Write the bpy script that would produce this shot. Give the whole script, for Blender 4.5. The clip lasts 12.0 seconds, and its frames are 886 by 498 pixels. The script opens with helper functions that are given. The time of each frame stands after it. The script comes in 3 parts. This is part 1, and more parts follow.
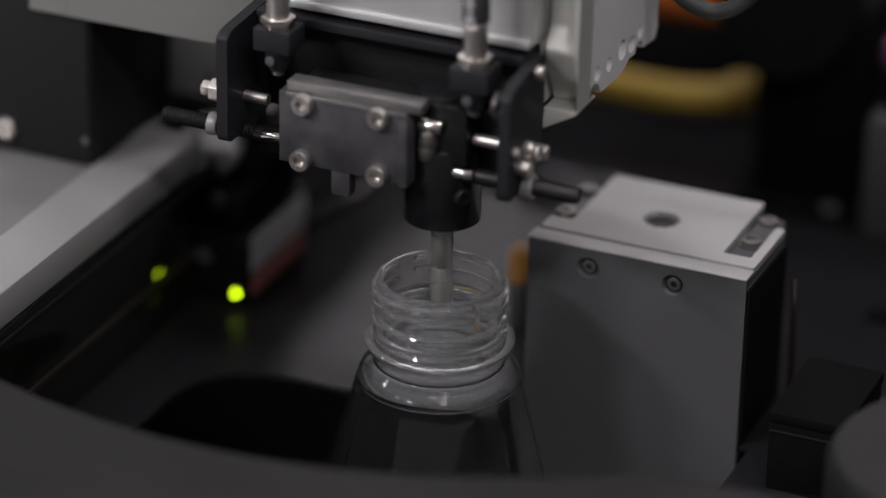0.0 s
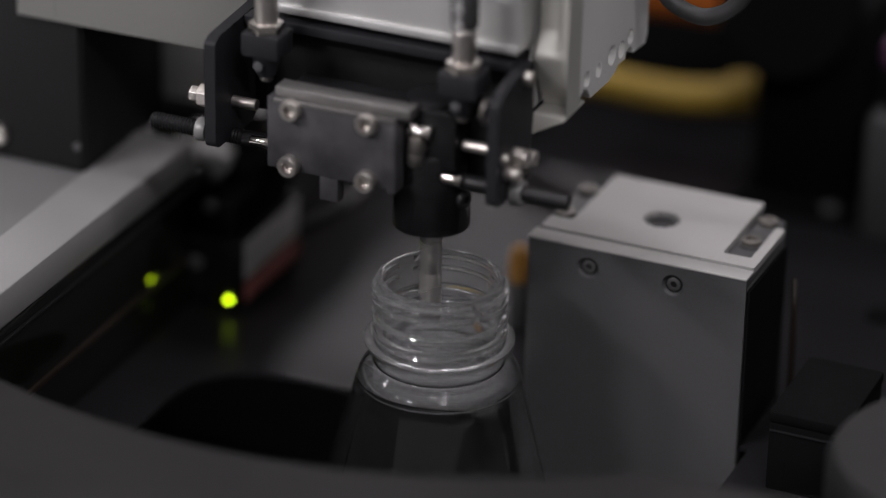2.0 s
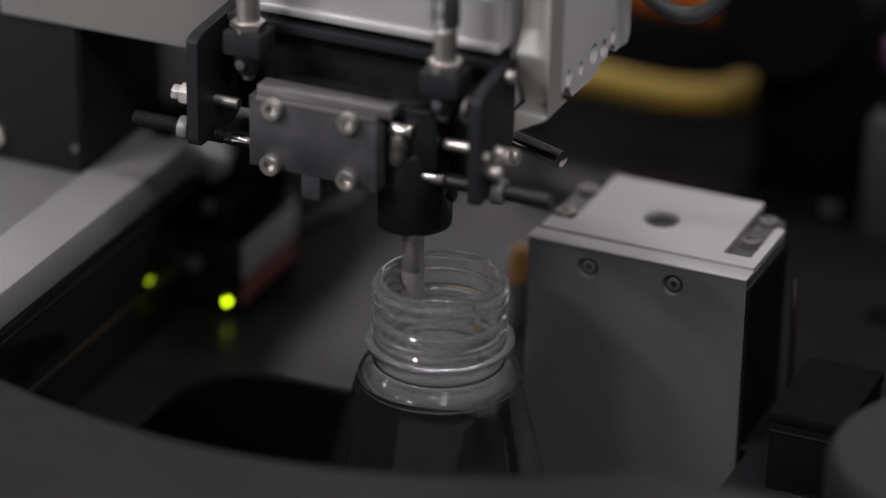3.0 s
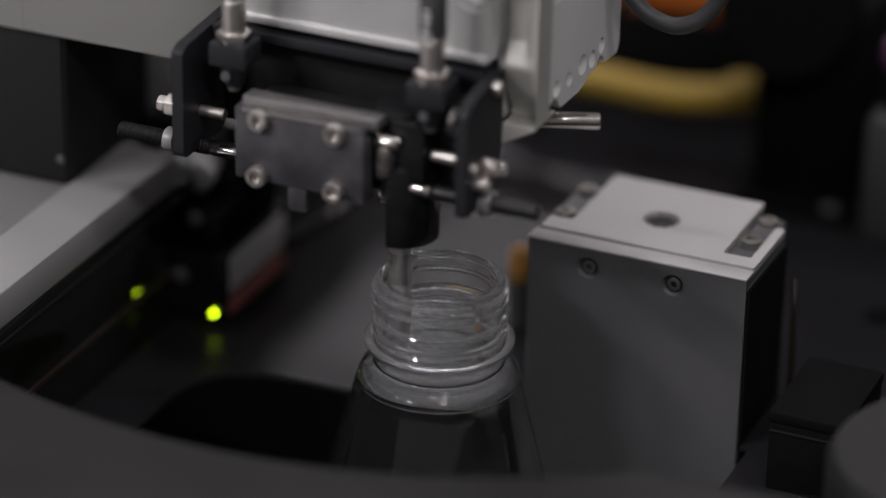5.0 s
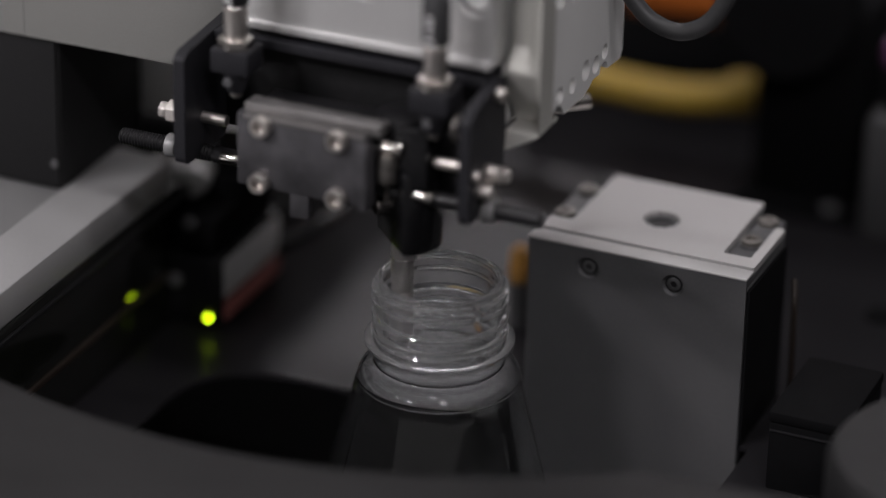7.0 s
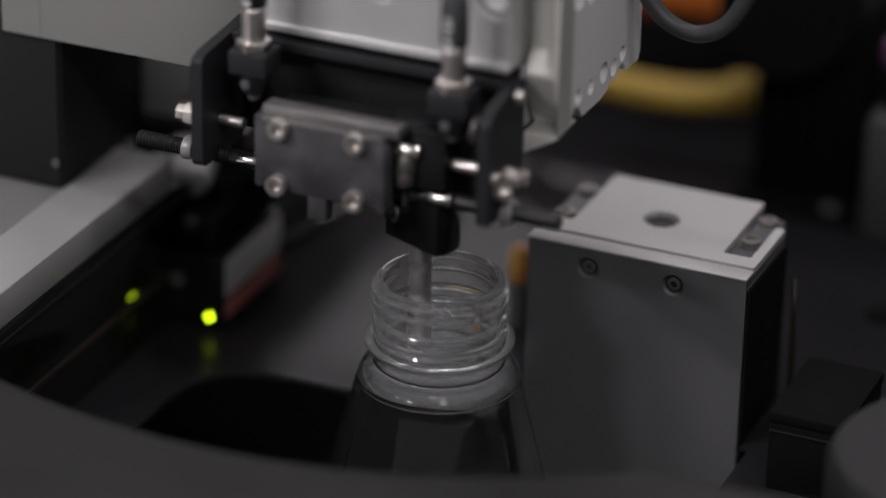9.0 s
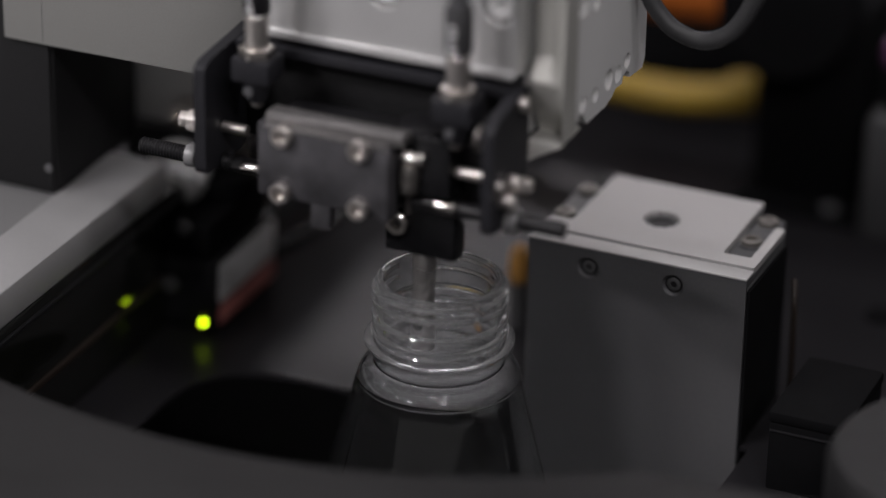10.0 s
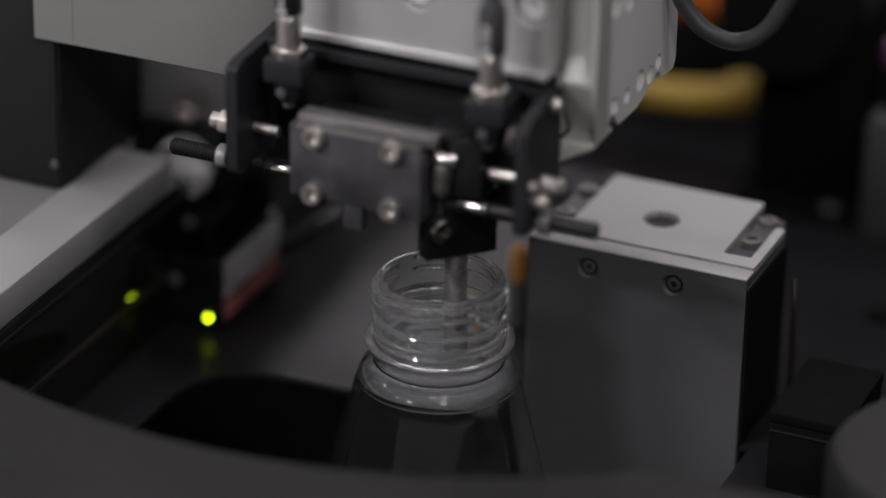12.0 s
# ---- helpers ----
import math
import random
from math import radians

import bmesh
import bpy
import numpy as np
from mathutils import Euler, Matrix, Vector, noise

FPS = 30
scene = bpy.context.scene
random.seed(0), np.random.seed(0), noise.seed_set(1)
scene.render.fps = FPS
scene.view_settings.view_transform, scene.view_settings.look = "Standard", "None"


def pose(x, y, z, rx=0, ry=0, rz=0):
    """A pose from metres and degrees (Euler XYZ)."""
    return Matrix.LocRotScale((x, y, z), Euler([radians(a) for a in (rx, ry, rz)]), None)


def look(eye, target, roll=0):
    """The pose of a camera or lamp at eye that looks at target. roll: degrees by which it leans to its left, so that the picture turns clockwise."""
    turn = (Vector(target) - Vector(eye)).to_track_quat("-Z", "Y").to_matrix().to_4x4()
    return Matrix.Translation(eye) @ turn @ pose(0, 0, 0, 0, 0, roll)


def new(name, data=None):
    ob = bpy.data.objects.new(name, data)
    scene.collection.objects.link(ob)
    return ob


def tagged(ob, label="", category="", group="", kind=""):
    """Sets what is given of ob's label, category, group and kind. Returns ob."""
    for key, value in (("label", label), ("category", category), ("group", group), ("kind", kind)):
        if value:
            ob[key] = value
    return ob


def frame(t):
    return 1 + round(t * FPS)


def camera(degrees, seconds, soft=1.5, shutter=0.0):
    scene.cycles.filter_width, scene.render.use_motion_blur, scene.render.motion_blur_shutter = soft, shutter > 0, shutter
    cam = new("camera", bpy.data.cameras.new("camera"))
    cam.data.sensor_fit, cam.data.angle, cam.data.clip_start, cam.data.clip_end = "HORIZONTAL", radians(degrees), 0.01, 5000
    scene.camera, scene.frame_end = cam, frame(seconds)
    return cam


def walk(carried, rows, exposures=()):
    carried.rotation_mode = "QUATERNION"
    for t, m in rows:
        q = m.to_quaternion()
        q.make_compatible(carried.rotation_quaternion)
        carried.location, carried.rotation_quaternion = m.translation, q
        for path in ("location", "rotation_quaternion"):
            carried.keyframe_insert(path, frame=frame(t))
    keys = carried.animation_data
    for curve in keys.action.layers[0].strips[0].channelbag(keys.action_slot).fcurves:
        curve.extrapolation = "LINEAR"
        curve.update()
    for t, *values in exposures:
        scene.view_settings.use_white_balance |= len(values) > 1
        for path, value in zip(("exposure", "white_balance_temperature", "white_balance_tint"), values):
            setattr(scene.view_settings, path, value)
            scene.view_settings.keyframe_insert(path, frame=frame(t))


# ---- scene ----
cam = camera(15.0, 12.0, soft=1.1)
EYE, AIM = (0.33228, -0.77404, 0.47629), (-0.00087, 0.00325, 0.06383)
walk(cam, [(0, look(EYE, AIM, 1.15)), (12, look(EYE, AIM, 1.15))], exposures=[(0, 0.0), (12, 0.0)])
cam.data.dof.use_dof = True
cam.data.dof.focus_distance = 0.948
cam.data.dof.aperture_fstop = 3.0

# ---- light: a dim hall, long ceiling fittings over the machine, added low lamps behind ----
world = bpy.data.worlds.new("hall")
world.use_nodes = True
scene.world = world
bg = world.node_tree.nodes["Background"]
# the hall: a pale ceiling that grows dim towards the floor
wn = world.node_tree
w_at, w_sep, w_ramp = wn.nodes.new("ShaderNodeTexCoord"), wn.nodes.new("ShaderNodeSeparateXYZ"), wn.nodes.new("ShaderNodeMapRange")
w_ramp.interpolation_type = "SMOOTHSTEP"
w_ramp.inputs["From Min"].default_value, w_ramp.inputs["From Max"].default_value = 0.4, 1.0
w_ramp.inputs["To Min"].default_value, w_ramp.inputs["To Max"].default_value = 0.09, 0.24
wn.links.new(w_at.outputs["Generated"], w_sep.inputs[0])
wn.links.new(w_sep.outputs["Z"], w_ramp.inputs["Value"])
wn.links.new(w_ramp.outputs[0], bg.inputs[1])
bg.inputs[0].default_value = (1.0, 0.955, 0.965, 1)


def area_lamp(x, y, z, sx, sy, watts, target=(0, 0, 0)):
    data = bpy.data.lights.new("area_lamp", "AREA")
    data.shape, data.size, data.size_y, data.energy, data.color = "RECTANGLE", sx, sy, watts, (1.0, 0.952, 0.985)
    ob = new("area_lamp", data)
    ob.matrix_world = look((x, y, z), target)
    return ob


# The low lamps behind the bottle are added to brighten its thread lines.
for lx, ly, lz, size, watts in (
        (1.45, -0.60, 1.7, 0.22, 4.2), (0.90, -1.35, 1.7, 0.4, 9.5), (-0.75, -1.75, 1.4, 0.4, 12), (-1.20, -1.35, 1.45, 0.4, 16), (-1.60, 0.15, 1.7, 0.4, 3),
        (-2.90, 1.30, 1.35, 0.7, 8), (-1.35, 3.10, 1.40, 0.7, 5), (0.70, 3.30, 1.25, 0.9, 3.2), (-0.70, 0.95, 2.0, 0.5, 6.5), (0.05, -0.15, 2.0, 0.5, 5)):
    area_lamp(lx, ly, lz, size, size * 0.25, watts * 0.97)


# ---- materials ----
def surface(name, colour, rough=0.5, metal=0.0, grain=300.0, vary=0.15, bump=0.15, stretch=(1, 1, 1), blotch=25.0, coat=0.0):
    m = bpy.data.materials.new(name)
    m.use_nodes = True
    nt = m.node_tree
    p = nt.nodes["Principled BSDF"]
    p.inputs["Metallic"].default_value = metal
    p.inputs["Coat Weight"].default_value = coat
    tc = nt.nodes.new("ShaderNodeTexCoord")
    mp = nt.nodes.new("ShaderNodeMapping")
    mp.inputs["Scale"].default_value = stretch
    nt.links.new(tc.outputs["Object"], mp.inputs["Vector"])
    fine, big = nt.nodes.new("ShaderNodeTexNoise"), nt.nodes.new("ShaderNodeTexNoise")
    fine.inputs["Scale"].default_value, fine.inputs["Detail"].default_value = grain, 4
    big.inputs["Scale"].default_value, big.inputs["Detail"].default_value = blotch, 3
    nt.links.new(mp.outputs[0], fine.inputs["Vector"])
    nt.links.new(tc.outputs["Object"], big.inputs["Vector"])
    add = nt.nodes.new("ShaderNodeMath")
    add.operation = "ADD"
    nt.links.new(fine.outputs[0], add.inputs[0])
    nt.links.new(big.outputs[0], add.inputs[1])
    ramp = nt.nodes.new("ShaderNodeMapRange")
    ramp.inputs["From Min"].default_value, ramp.inputs["From Max"].default_value = 0.6, 1.4
    ramp.inputs["To Min"].default_value, ramp.inputs["To Max"].default_value = 1 - vary, 1 + vary
    nt.links.new(add.outputs[0], ramp.inputs["Value"])
    mul = nt.nodes.new("ShaderNodeVectorMath")
    mul.operation = "SCALE"
    mul.inputs[0].default_value = colour
    nt.links.new(ramp.outputs[0], mul.inputs["Scale"])
    nt.links.new(mul.outputs[0], p.inputs["Base Color"])
    rr = nt.nodes.new("ShaderNodeMapRange")
    rr.inputs["From Min"].default_value, rr.inputs["From Max"].default_value = 0.3, 0.7
    rr.inputs["To Min"].default_value, rr.inputs["To Max"].default_value = rough * 0.82, min(1, rough * 1.18)
    nt.links.new(big.outputs[0], rr.inputs["Value"])
    nt.links.new(rr.outputs[0], p.inputs["Roughness"])
    if bump:
        b = nt.nodes.new("ShaderNodeBump")
        b.inputs["Strength"].default_value, b.inputs["Distance"].default_value = bump, 0.0002
        nt.links.new(fine.outputs[0], b.inputs["Height"])
        nt.links.new(b.outputs[0], p.inputs["Normal"])
    return m


def glowing(name, colour, strength):
    m = bpy.data.materials.new(name)
    m.use_nodes = True
    p = m.node_tree.nodes["Principled BSDF"]
    p.inputs["Base Color"].default_value = (*colour, 1)
    p.inputs["Emission Color"].default_value = (*colour, 1)
    p.inputs["Emission Strength"].default_value = strength
    return m


def clear_plastic(name, through_share, rough):
    m = bpy.data.materials.new(name)
    m.use_nodes = True
    p = m.node_tree.nodes["Principled BSDF"]
    p.inputs["Base Color"].default_value = (0.95, 0.96, 0.97, 1)
    p.inputs["Transmission Weight"].default_value = through_share
    p.inputs["Roughness"].default_value = rough
    p.inputs["IOR"].default_value = 1.575
    n = m.node_tree.nodes.new("ShaderNodeTexNoise")
    n.inputs["Scale"].default_value = 220
    spot = m.node_tree.nodes.new("ShaderNodeTexCoord")
    m.node_tree.links.new(spot.outputs["Object"], n.inputs["Vector"])
    b = m.node_tree.nodes.new("ShaderNodeBump")
    b.inputs["Strength"].default_value, b.inputs["Distance"].default_value = 0.05, 0.0003
    m.node_tree.links.new(n.outputs[0], b.inputs["Height"])
    m.node_tree.links.new(b.outputs[0], p.inputs["Normal"])
    return m


ALU = surface("brushed_aluminium", (0.60, 0.60, 0.595), 0.38, 0.5, 500, 0.06, 0.1, (1, 8, 8))
ALU_BEAD = surface("bead_blasted_aluminium", (0.80, 0.80, 0.79), 0.55, 0.12, 1800, 0.06, 0.12)
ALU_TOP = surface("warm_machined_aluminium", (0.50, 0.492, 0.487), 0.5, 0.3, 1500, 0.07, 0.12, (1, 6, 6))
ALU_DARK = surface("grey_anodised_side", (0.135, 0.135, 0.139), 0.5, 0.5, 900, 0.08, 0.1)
ALU_WING = surface("satin_grey_housing", (0.295, 0.295, 0.28), 0.5, 0.3, 1800, 0.05, 0.1)
ALU_SLIDE = surface("brushed_slide_aluminium", (0.37, 0.367, 0.367), 0.42, 0.1, 500, 0.08, 0.1, (8, 1, 8))
ALU_TABLE = surface("dull_slide_table", (0.28, 0.28, 0.28), 0.4, 0.25, 500, 0.08, 0.1, (8, 1, 8))
ALU_CHEEK = surface("darker_cheek_front", (0.54, 0.535, 0.50), 0.5, 0.25, 1500, 0.06, 0.1)
STEEL = surface("bright_steel", (0.75, 0.71, 0.67), 0.15, 1.0, 700, 0.08, 0.06)
STEEL_TUBE = surface("ground_steel_tube", (0.56, 0.54, 0.52), 0.3, 0.85, 500, 0.06, 0.05, (6, 6, 0.4))
SCREW = surface("worn_screw_steel", (0.60, 0.57, 0.54), 0.35, 0.95, 900, 0.15, 0.15)
SCREW_DULL = surface("dull_screw_steel", (0.26, 0.245, 0.23), 0.4, 0.9, 900, 0.2, 0.2)
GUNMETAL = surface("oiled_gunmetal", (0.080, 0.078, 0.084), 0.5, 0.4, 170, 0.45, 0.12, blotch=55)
GUNMETAL_TOP = surface("lighter_gunmetal", (0.31, 0.30, 0.295), 0.42, 0.8, 700, 0.15, 0.15)
BLACK = surface("black_anodised", (0.012, 0.0117, 0.013), 0.38, 0.0, 900, 0.2, 0.12)
BLACK_SATIN = surface("black_acetal", (0.010, 0.010, 0.011), 0.2, 0.0, 900, 0.2, 0.08)
PLATE_BLACK = surface("hard_anodised_plate", (0.019, 0.019, 0.0225), 0.5, 0.0, 900, 0.15, 0.12)
CASE = surface("black_textured_case", (0.012, 0.012, 0.0127), 0.6, 0.0, 700, 0.25, 0.2)
RUBBER = surface("cable_rubber", (0.05, 0.05, 0.052), 0.55, 0.0, 600, 0.15, 0.1)
DECK = surface("dark_deck_paint", (0.0145, 0.0139, 0.0154), 0.34, 0.0, 600, 0.12, 0.05)
COVER = surface("grey_painted_cover", (0.0185, 0.018, 0.0185), 0.6, 0.0, 900, 0.08, 0.1)
GREY = surface("grey_plastic", (0.085, 0.085, 0.09), 0.5, 0.0, 700, 0.1, 0.1)
PIT = surface("dull_black_pit", (0.10, 0.10, 0.104), 0.8, 0.0, 300, 0.2, 0.1)
GLOSS_WALL = surface("gloss_black_wall", (0.008, 0.0085, 0.007), 0.06, 0.0, 400, 0.2, 0.03)
RUST = surface("brown_seal", (0.02, 0.0135, 0.010), 0.5, 0.0, 600, 0.3, 0.1)
YELLOW = surface("mustard_hose", (0.33, 0.215, 0.024), 0.45, 0.0, 300, 0.12, 0.05)
ORANGE = surface("orange_casting", (0.45, 0.12, 0.02), 0.45, 0.0, 300, 0.12, 0.05)
AMBER = surface("amber_plastic", (0.34, 0.17, 0.04), 0.4, 0.0, 300, 0.15, 0.05)
LABEL = surface("pale_label", (0.68, 0.68, 0.68), 0.5, 0.0, 500, 0.06, 0.03)
LABEL_RED = surface("red_label_band", (0.48, 0.17, 0.15), 0.5, 0.0, 500, 0.06, 0.03)
HALL = surface("hall_grey", (0.016, 0.016, 0.017), 0.7, 0.0, 30, 0.2, 0.1, blotch=3)
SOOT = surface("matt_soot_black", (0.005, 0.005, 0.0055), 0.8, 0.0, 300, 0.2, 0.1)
LID = surface("dark_grey_lid", (0.0075, 0.0075, 0.008), 0.55, 0.0, 700, 0.1, 0.1)
VIOLET = surface("violet_cap", (0.16, 0.07, 0.15), 0.5, 0.0, 300, 0.1, 0.05)
CLEAR = clear_plastic("clear_bottle_plastic", 0.9965, 0.0)
CLEAR_NECK = clear_plastic("clear_neck_plastic", 0.935, 0.0)
CLEAR_THREAD = clear_plastic("moulded_thread_plastic", 0.93, 0.0)
LED_GREEN = glowing("led_yellow_green", (0.60, 0.88, 0.01), 7.0)


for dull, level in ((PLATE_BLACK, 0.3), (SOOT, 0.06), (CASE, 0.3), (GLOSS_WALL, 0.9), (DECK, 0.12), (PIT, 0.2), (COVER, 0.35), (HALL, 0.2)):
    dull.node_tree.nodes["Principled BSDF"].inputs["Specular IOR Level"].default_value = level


GLOSS_WALL.node_tree.nodes["Principled BSDF"].inputs["IOR"].default_value = 1.9


# ---- mesh helpers: millimetres in, metres out ----
MM = 0.001


def finish(bm, bevel=0.0, segments=2, angle=0.6):
    if bevel:
        edges = [e for e in bm.edges if len(e.link_faces) == 2 and e.calc_face_angle(0) > angle]
        bmesh.ops.bevel(bm, geom=edges, offset=bevel, segments=segments, affect="EDGES", profile=0.5, clamp_overlap=True)
    bmesh.ops.scale(bm, vec=(MM, MM, MM), verts=bm.verts)
    return bm


def box(x0, x1, y0, y1, z0, z1, bevel=0.4):
    bm = bmesh.new()
    bmesh.ops.create_cube(bm, size=1, matrix=Matrix.Translation(((x0 + x1) / 2, (y0 + y1) / 2, (z0 + z1) / 2)) @ Matrix.Diagonal((x1 - x0, y1 - y0, z1 - z0, 1)))
    return finish(bm, bevel)


def rod(p0, p1, r0, r1=None, seg=32, bevel=0.0):
    p0, p1 = Vector(p0), Vector(p1)
    d = p1 - p0
    bm = bmesh.new()
    m = Matrix.Translation((p0 + p1) / 2) @ d.to_track_quat("Z", "Y").to_matrix().to_4x4()
    bmesh.ops.create_cone(bm, cap_ends=True, segments=seg, radius1=r0, radius2=r0 if r1 is None else r1, depth=d.length, matrix=m)
    return finish(bm, bevel, 2, 0.9)


def join(*bms):
    out = bmesh.new()
    for b in bms:
        me = bpy.data.meshes.new("tmp")
        b.to_mesh(me)
        out.from_mesh(me)
        bpy.data.meshes.remove(me)
    return out


def lathe(profile, seg=96, at=(0, 0, 0), axis=(0, 0, 1), hexagon=99):
    """An outline of (radius, height) turned about an axis; from the point numbered hexagon on it is six-sided."""
    bm = bmesh.new()
    turn = Matrix.Translation(at) @ Vector(axis).to_track_quat("Z", "Y").to_matrix().to_4x4()
    rings = []
    for k, (r, z) in enumerate(profile):
        if r < 1e-6:
            rings.append([bm.verts.new(turn @ Vector((0, 0, z)))] * seg)
            continue
        ring = []
        for i in range(seg):
            t = 2 * math.pi * i / seg
            rr = r * 0.92 / math.cos((t % (math.pi / 3)) - math.pi / 6) if k >= hexagon else r
            ring.append(bm.verts.new(turn @ Vector((rr * math.cos(t), rr * math.sin(t), z))))
        rings.append(ring)
    for a, b in zip(rings, rings[1:]):
        for i in range(seg):
            j = (i + 1) % seg
            vs = []
            for v in (a[i], a[j], b[j], b[i]):
                if v not in vs:
                    vs.append(v)
            if len(vs) > 2:
                bm.faces.new(vs)
    bmesh.ops.recalc_face_normals(bm, faces=bm.faces)
    return finish(bm)


def slab(outer, holes, z0, z1, bevel=0.0):
    """A flat plate with an outline and holes (lists of (x, y)), from z0 up to z1."""
    bm = bmesh.new()
    edges = []
    for loop in (outer, *holes):
        vs = [bm.verts.new((x, y, z1)) for x, y in loop]
        edges += [bm.edges.new((vs[i], vs[(i + 1) % len(vs)])) for i in range(len(vs))]
    bmesh.ops.triangle_fill(bm, use_beauty=True, edges=edges, normal=(0, 0, 1))
    res = bmesh.ops.extrude_face_region(bm, geom=bm.faces[:])
    bmesh.ops.translate(bm, vec=(0, 0, z0 - z1), verts=[v for v in res["geom"] if isinstance(v, bmesh.types.BMVert)])
    bmesh.ops.recalc_face_normals(bm, faces=bm.faces)
    return finish(bm, bevel)


def ring_points(cx, cy, r, n=32):
    return [(cx + r * math.cos(2 * math.pi * i / n), cy + r * math.sin(2 * math.pi * i / n)) for i in range(n)]


def rounded(points, radii, n=8):
    """A polygon with its corners rounded by their own radii."""
    out = []
    for i, p in enumerate(points):
        a, b, c = Vector(points[i - 1]), Vector(p), Vector(points[(i + 1) % len(points)])
        r = radii[i]
        if r == 0:
            out.append(tuple(p))
            continue
        u, v = (a - b).normalized(), (c - b).normalized()
        for k in range(n + 1):
            s = k / n
            out.append(tuple((b + u * r) * (1 - s) ** 2 + b * 2 * s * (1 - s) + (b + v * r) * s ** 2))
    return out


def side_plate(outline, x0, x1, bevel=0.4):
    """A plate that stands across x, with an outline of (y, z)."""
    bm = slab([(y, z) for y, z in outline], [], 0, x1 - x0, 0)
    m = Matrix(((0, 0, 1, x0 * MM), (1, 0, 0, 0), (0, 1, 0, 0), (0, 0, 0, 1)))
    bmesh.ops.transform(bm, matrix=m, verts=bm.verts)
    bmesh.ops.recalc_face_normals(bm, faces=bm.faces)
    if bevel:
        edges = [e for e in bm.edges if len(e.link_faces) == 2 and e.calc_face_angle(0) > 1.2]
        bmesh.ops.bevel(bm, geom=edges, offset=bevel * MM, segments=2, affect="EDGES", clamp_overlap=True)
    return bm


def sweep(points, r, seg=14, steps=10):
    """A round hose along a smooth line through the points."""
    pts = [Vector(p) for p in points]
    line = []
    for i in range(len(pts) - 1):
        p0, p1, p2, p3 = pts[max(i - 1, 0)], pts[i], pts[i + 1], pts[min(i + 2, len(pts) - 1)]
        for k in range(steps):
            s = k / steps
            line.append(0.5 * (2 * p1 + (p2 - p0) * s + (2 * p0 - 5 * p1 + 4 * p2 - p3) * s * s + (3 * p1 - p0 - 3 * p2 + p3) * s ** 3))
    line.append(pts[-1])
    bm = bmesh.new()
    rings = []
    for i, p in enumerate(line):
        d = (line[min(i + 1, len(line) - 1)] - line[max(i - 1, 0)]).normalized()
        side = d.cross(Vector((0.13, 0.97, 0.2))).normalized()
        up = side.cross(d)
        rings.append([bm.verts.new(p + r * (side * math.cos(2 * math.pi * k / seg) + up * math.sin(2 * math.pi * k / seg))) for k in range(seg)])
    for a, b in zip(rings, rings[1:]):
        for k in range(seg):
            bm.faces.new((a[k], a[(k + 1) % seg], b[(k + 1) % seg], b[k]))
    bm.faces.new(rings[0])
    bm.faces.new(rings[-1])
    bmesh.ops.recalc_face_normals(bm, faces=bm.faces)
    return finish(bm)


def part(name, bm, material, parent=None, label="", smooth=True):
    me = bpy.data.meshes.new(name)
    bm.to_mesh(me)
    bm.free()
    me.materials.append(material)
    if smooth:
        me.set_sharp_from_angle(angle=radians(32))
        me.polygons.foreach_set("use_smooth", [True] * len(me.polygons))
    ob = new(name, me)
    if parent:
        ob.parent = parent
    if label:
        tagged(ob, label)
    return ob


def thing(name, label, category, at=(0, 0, 0), group=""):
    ob = new(name)
    ob.empty_display_size = 0.01
    ob.location = [c * MM for c in at]
    return tagged(ob, label, category, group)


def structure(name, bm, material, label):
    return tagged(part(name, bm, material), label, "", "", "structure")


def cap_screw(parent, at, axis, r, h, material=None, name="screw", depth=0.55):
    """A socket-head screw: a rounded head with a sunk hexagon."""
    a = Vector(axis).normalized()
    s = r * 0.52
    bm = lathe([(0, 0), (r, 0), (r, h * 0.8), (r * 0.9, h), (s, h), (s, h * (1 - depth)), (0, h * (1 - depth))], 24, at, a, 4)
    return part(name, bm, material or SCREW, parent)


# ---- setting ----
opening = rounded([(-85, -150), (80, -150), (80, 42), (6, 42), (6, 24), (-85, 24)], [0, 0, 2, 2, 6, 30])
structure("machine_base", box(-420, 420, -300, 520, -300, -97, 3), HALL, "dark grey machine base under the deck")
structure("deck", slab([(-420, -150), (420, -150), (420, 520), (-420, 520)], [opening], -1.5, 0), DECK, "dark satin machine deck with a cut-out")
structure("pit_floor", box(-160, 190, -260, 130, -96, -90, 0), PIT, "dull black tray under the deck opening")
for i, (a, b, c, d) in enumerate(((-160, -150, -260, 130), (180, 190, -260, 130), (-150, 180, 120, 130))):
    structure("pit_wall_%d" % (i + 1), box(a, b, c, d, -90, -1.5, 0), PIT, "dull black tray side")
structure("wall_left", box(-128, -107.6, -260, 420, 0, 43.4, 0.8), GLOSS_WALL, "glossy black guide wall")
# Out of view; added to keep light off the right of the deck.
structure("shade_wall", box(240, 250, -90, 520, 0, 160, 0), HALL, "unseen dark wall added to shade the right side")
structure("trim_1", box(-107.6, -106.6, -258, 410, 16, 18, 0.3), RUST, "brown seal along the guide wall")
structure("trim_2", box(-107.6, -106.4, -258, 410, 38.9, 40.0, 0.3), BLACK, "grey guide strip along the wall")

# front cover with a round cut-out
arc = []
for i in range(61):
    t = radians(222 + i * (305 - 222) / 60)
    arc.append((-32.1 + 194.4 * math.cos(t), 98.7 + 194.4 * math.sin(t)))
cover = arc + [(88, -58.8), (99, -57.4), (112, -56), (127, -54.6), (160, -52), (300, -42), (300, -300), (-230, -300)]
structure("front_cover", slab(cover, [], 38, 45, 0.8), COVER, "grey painted front cover with a round cut-out")


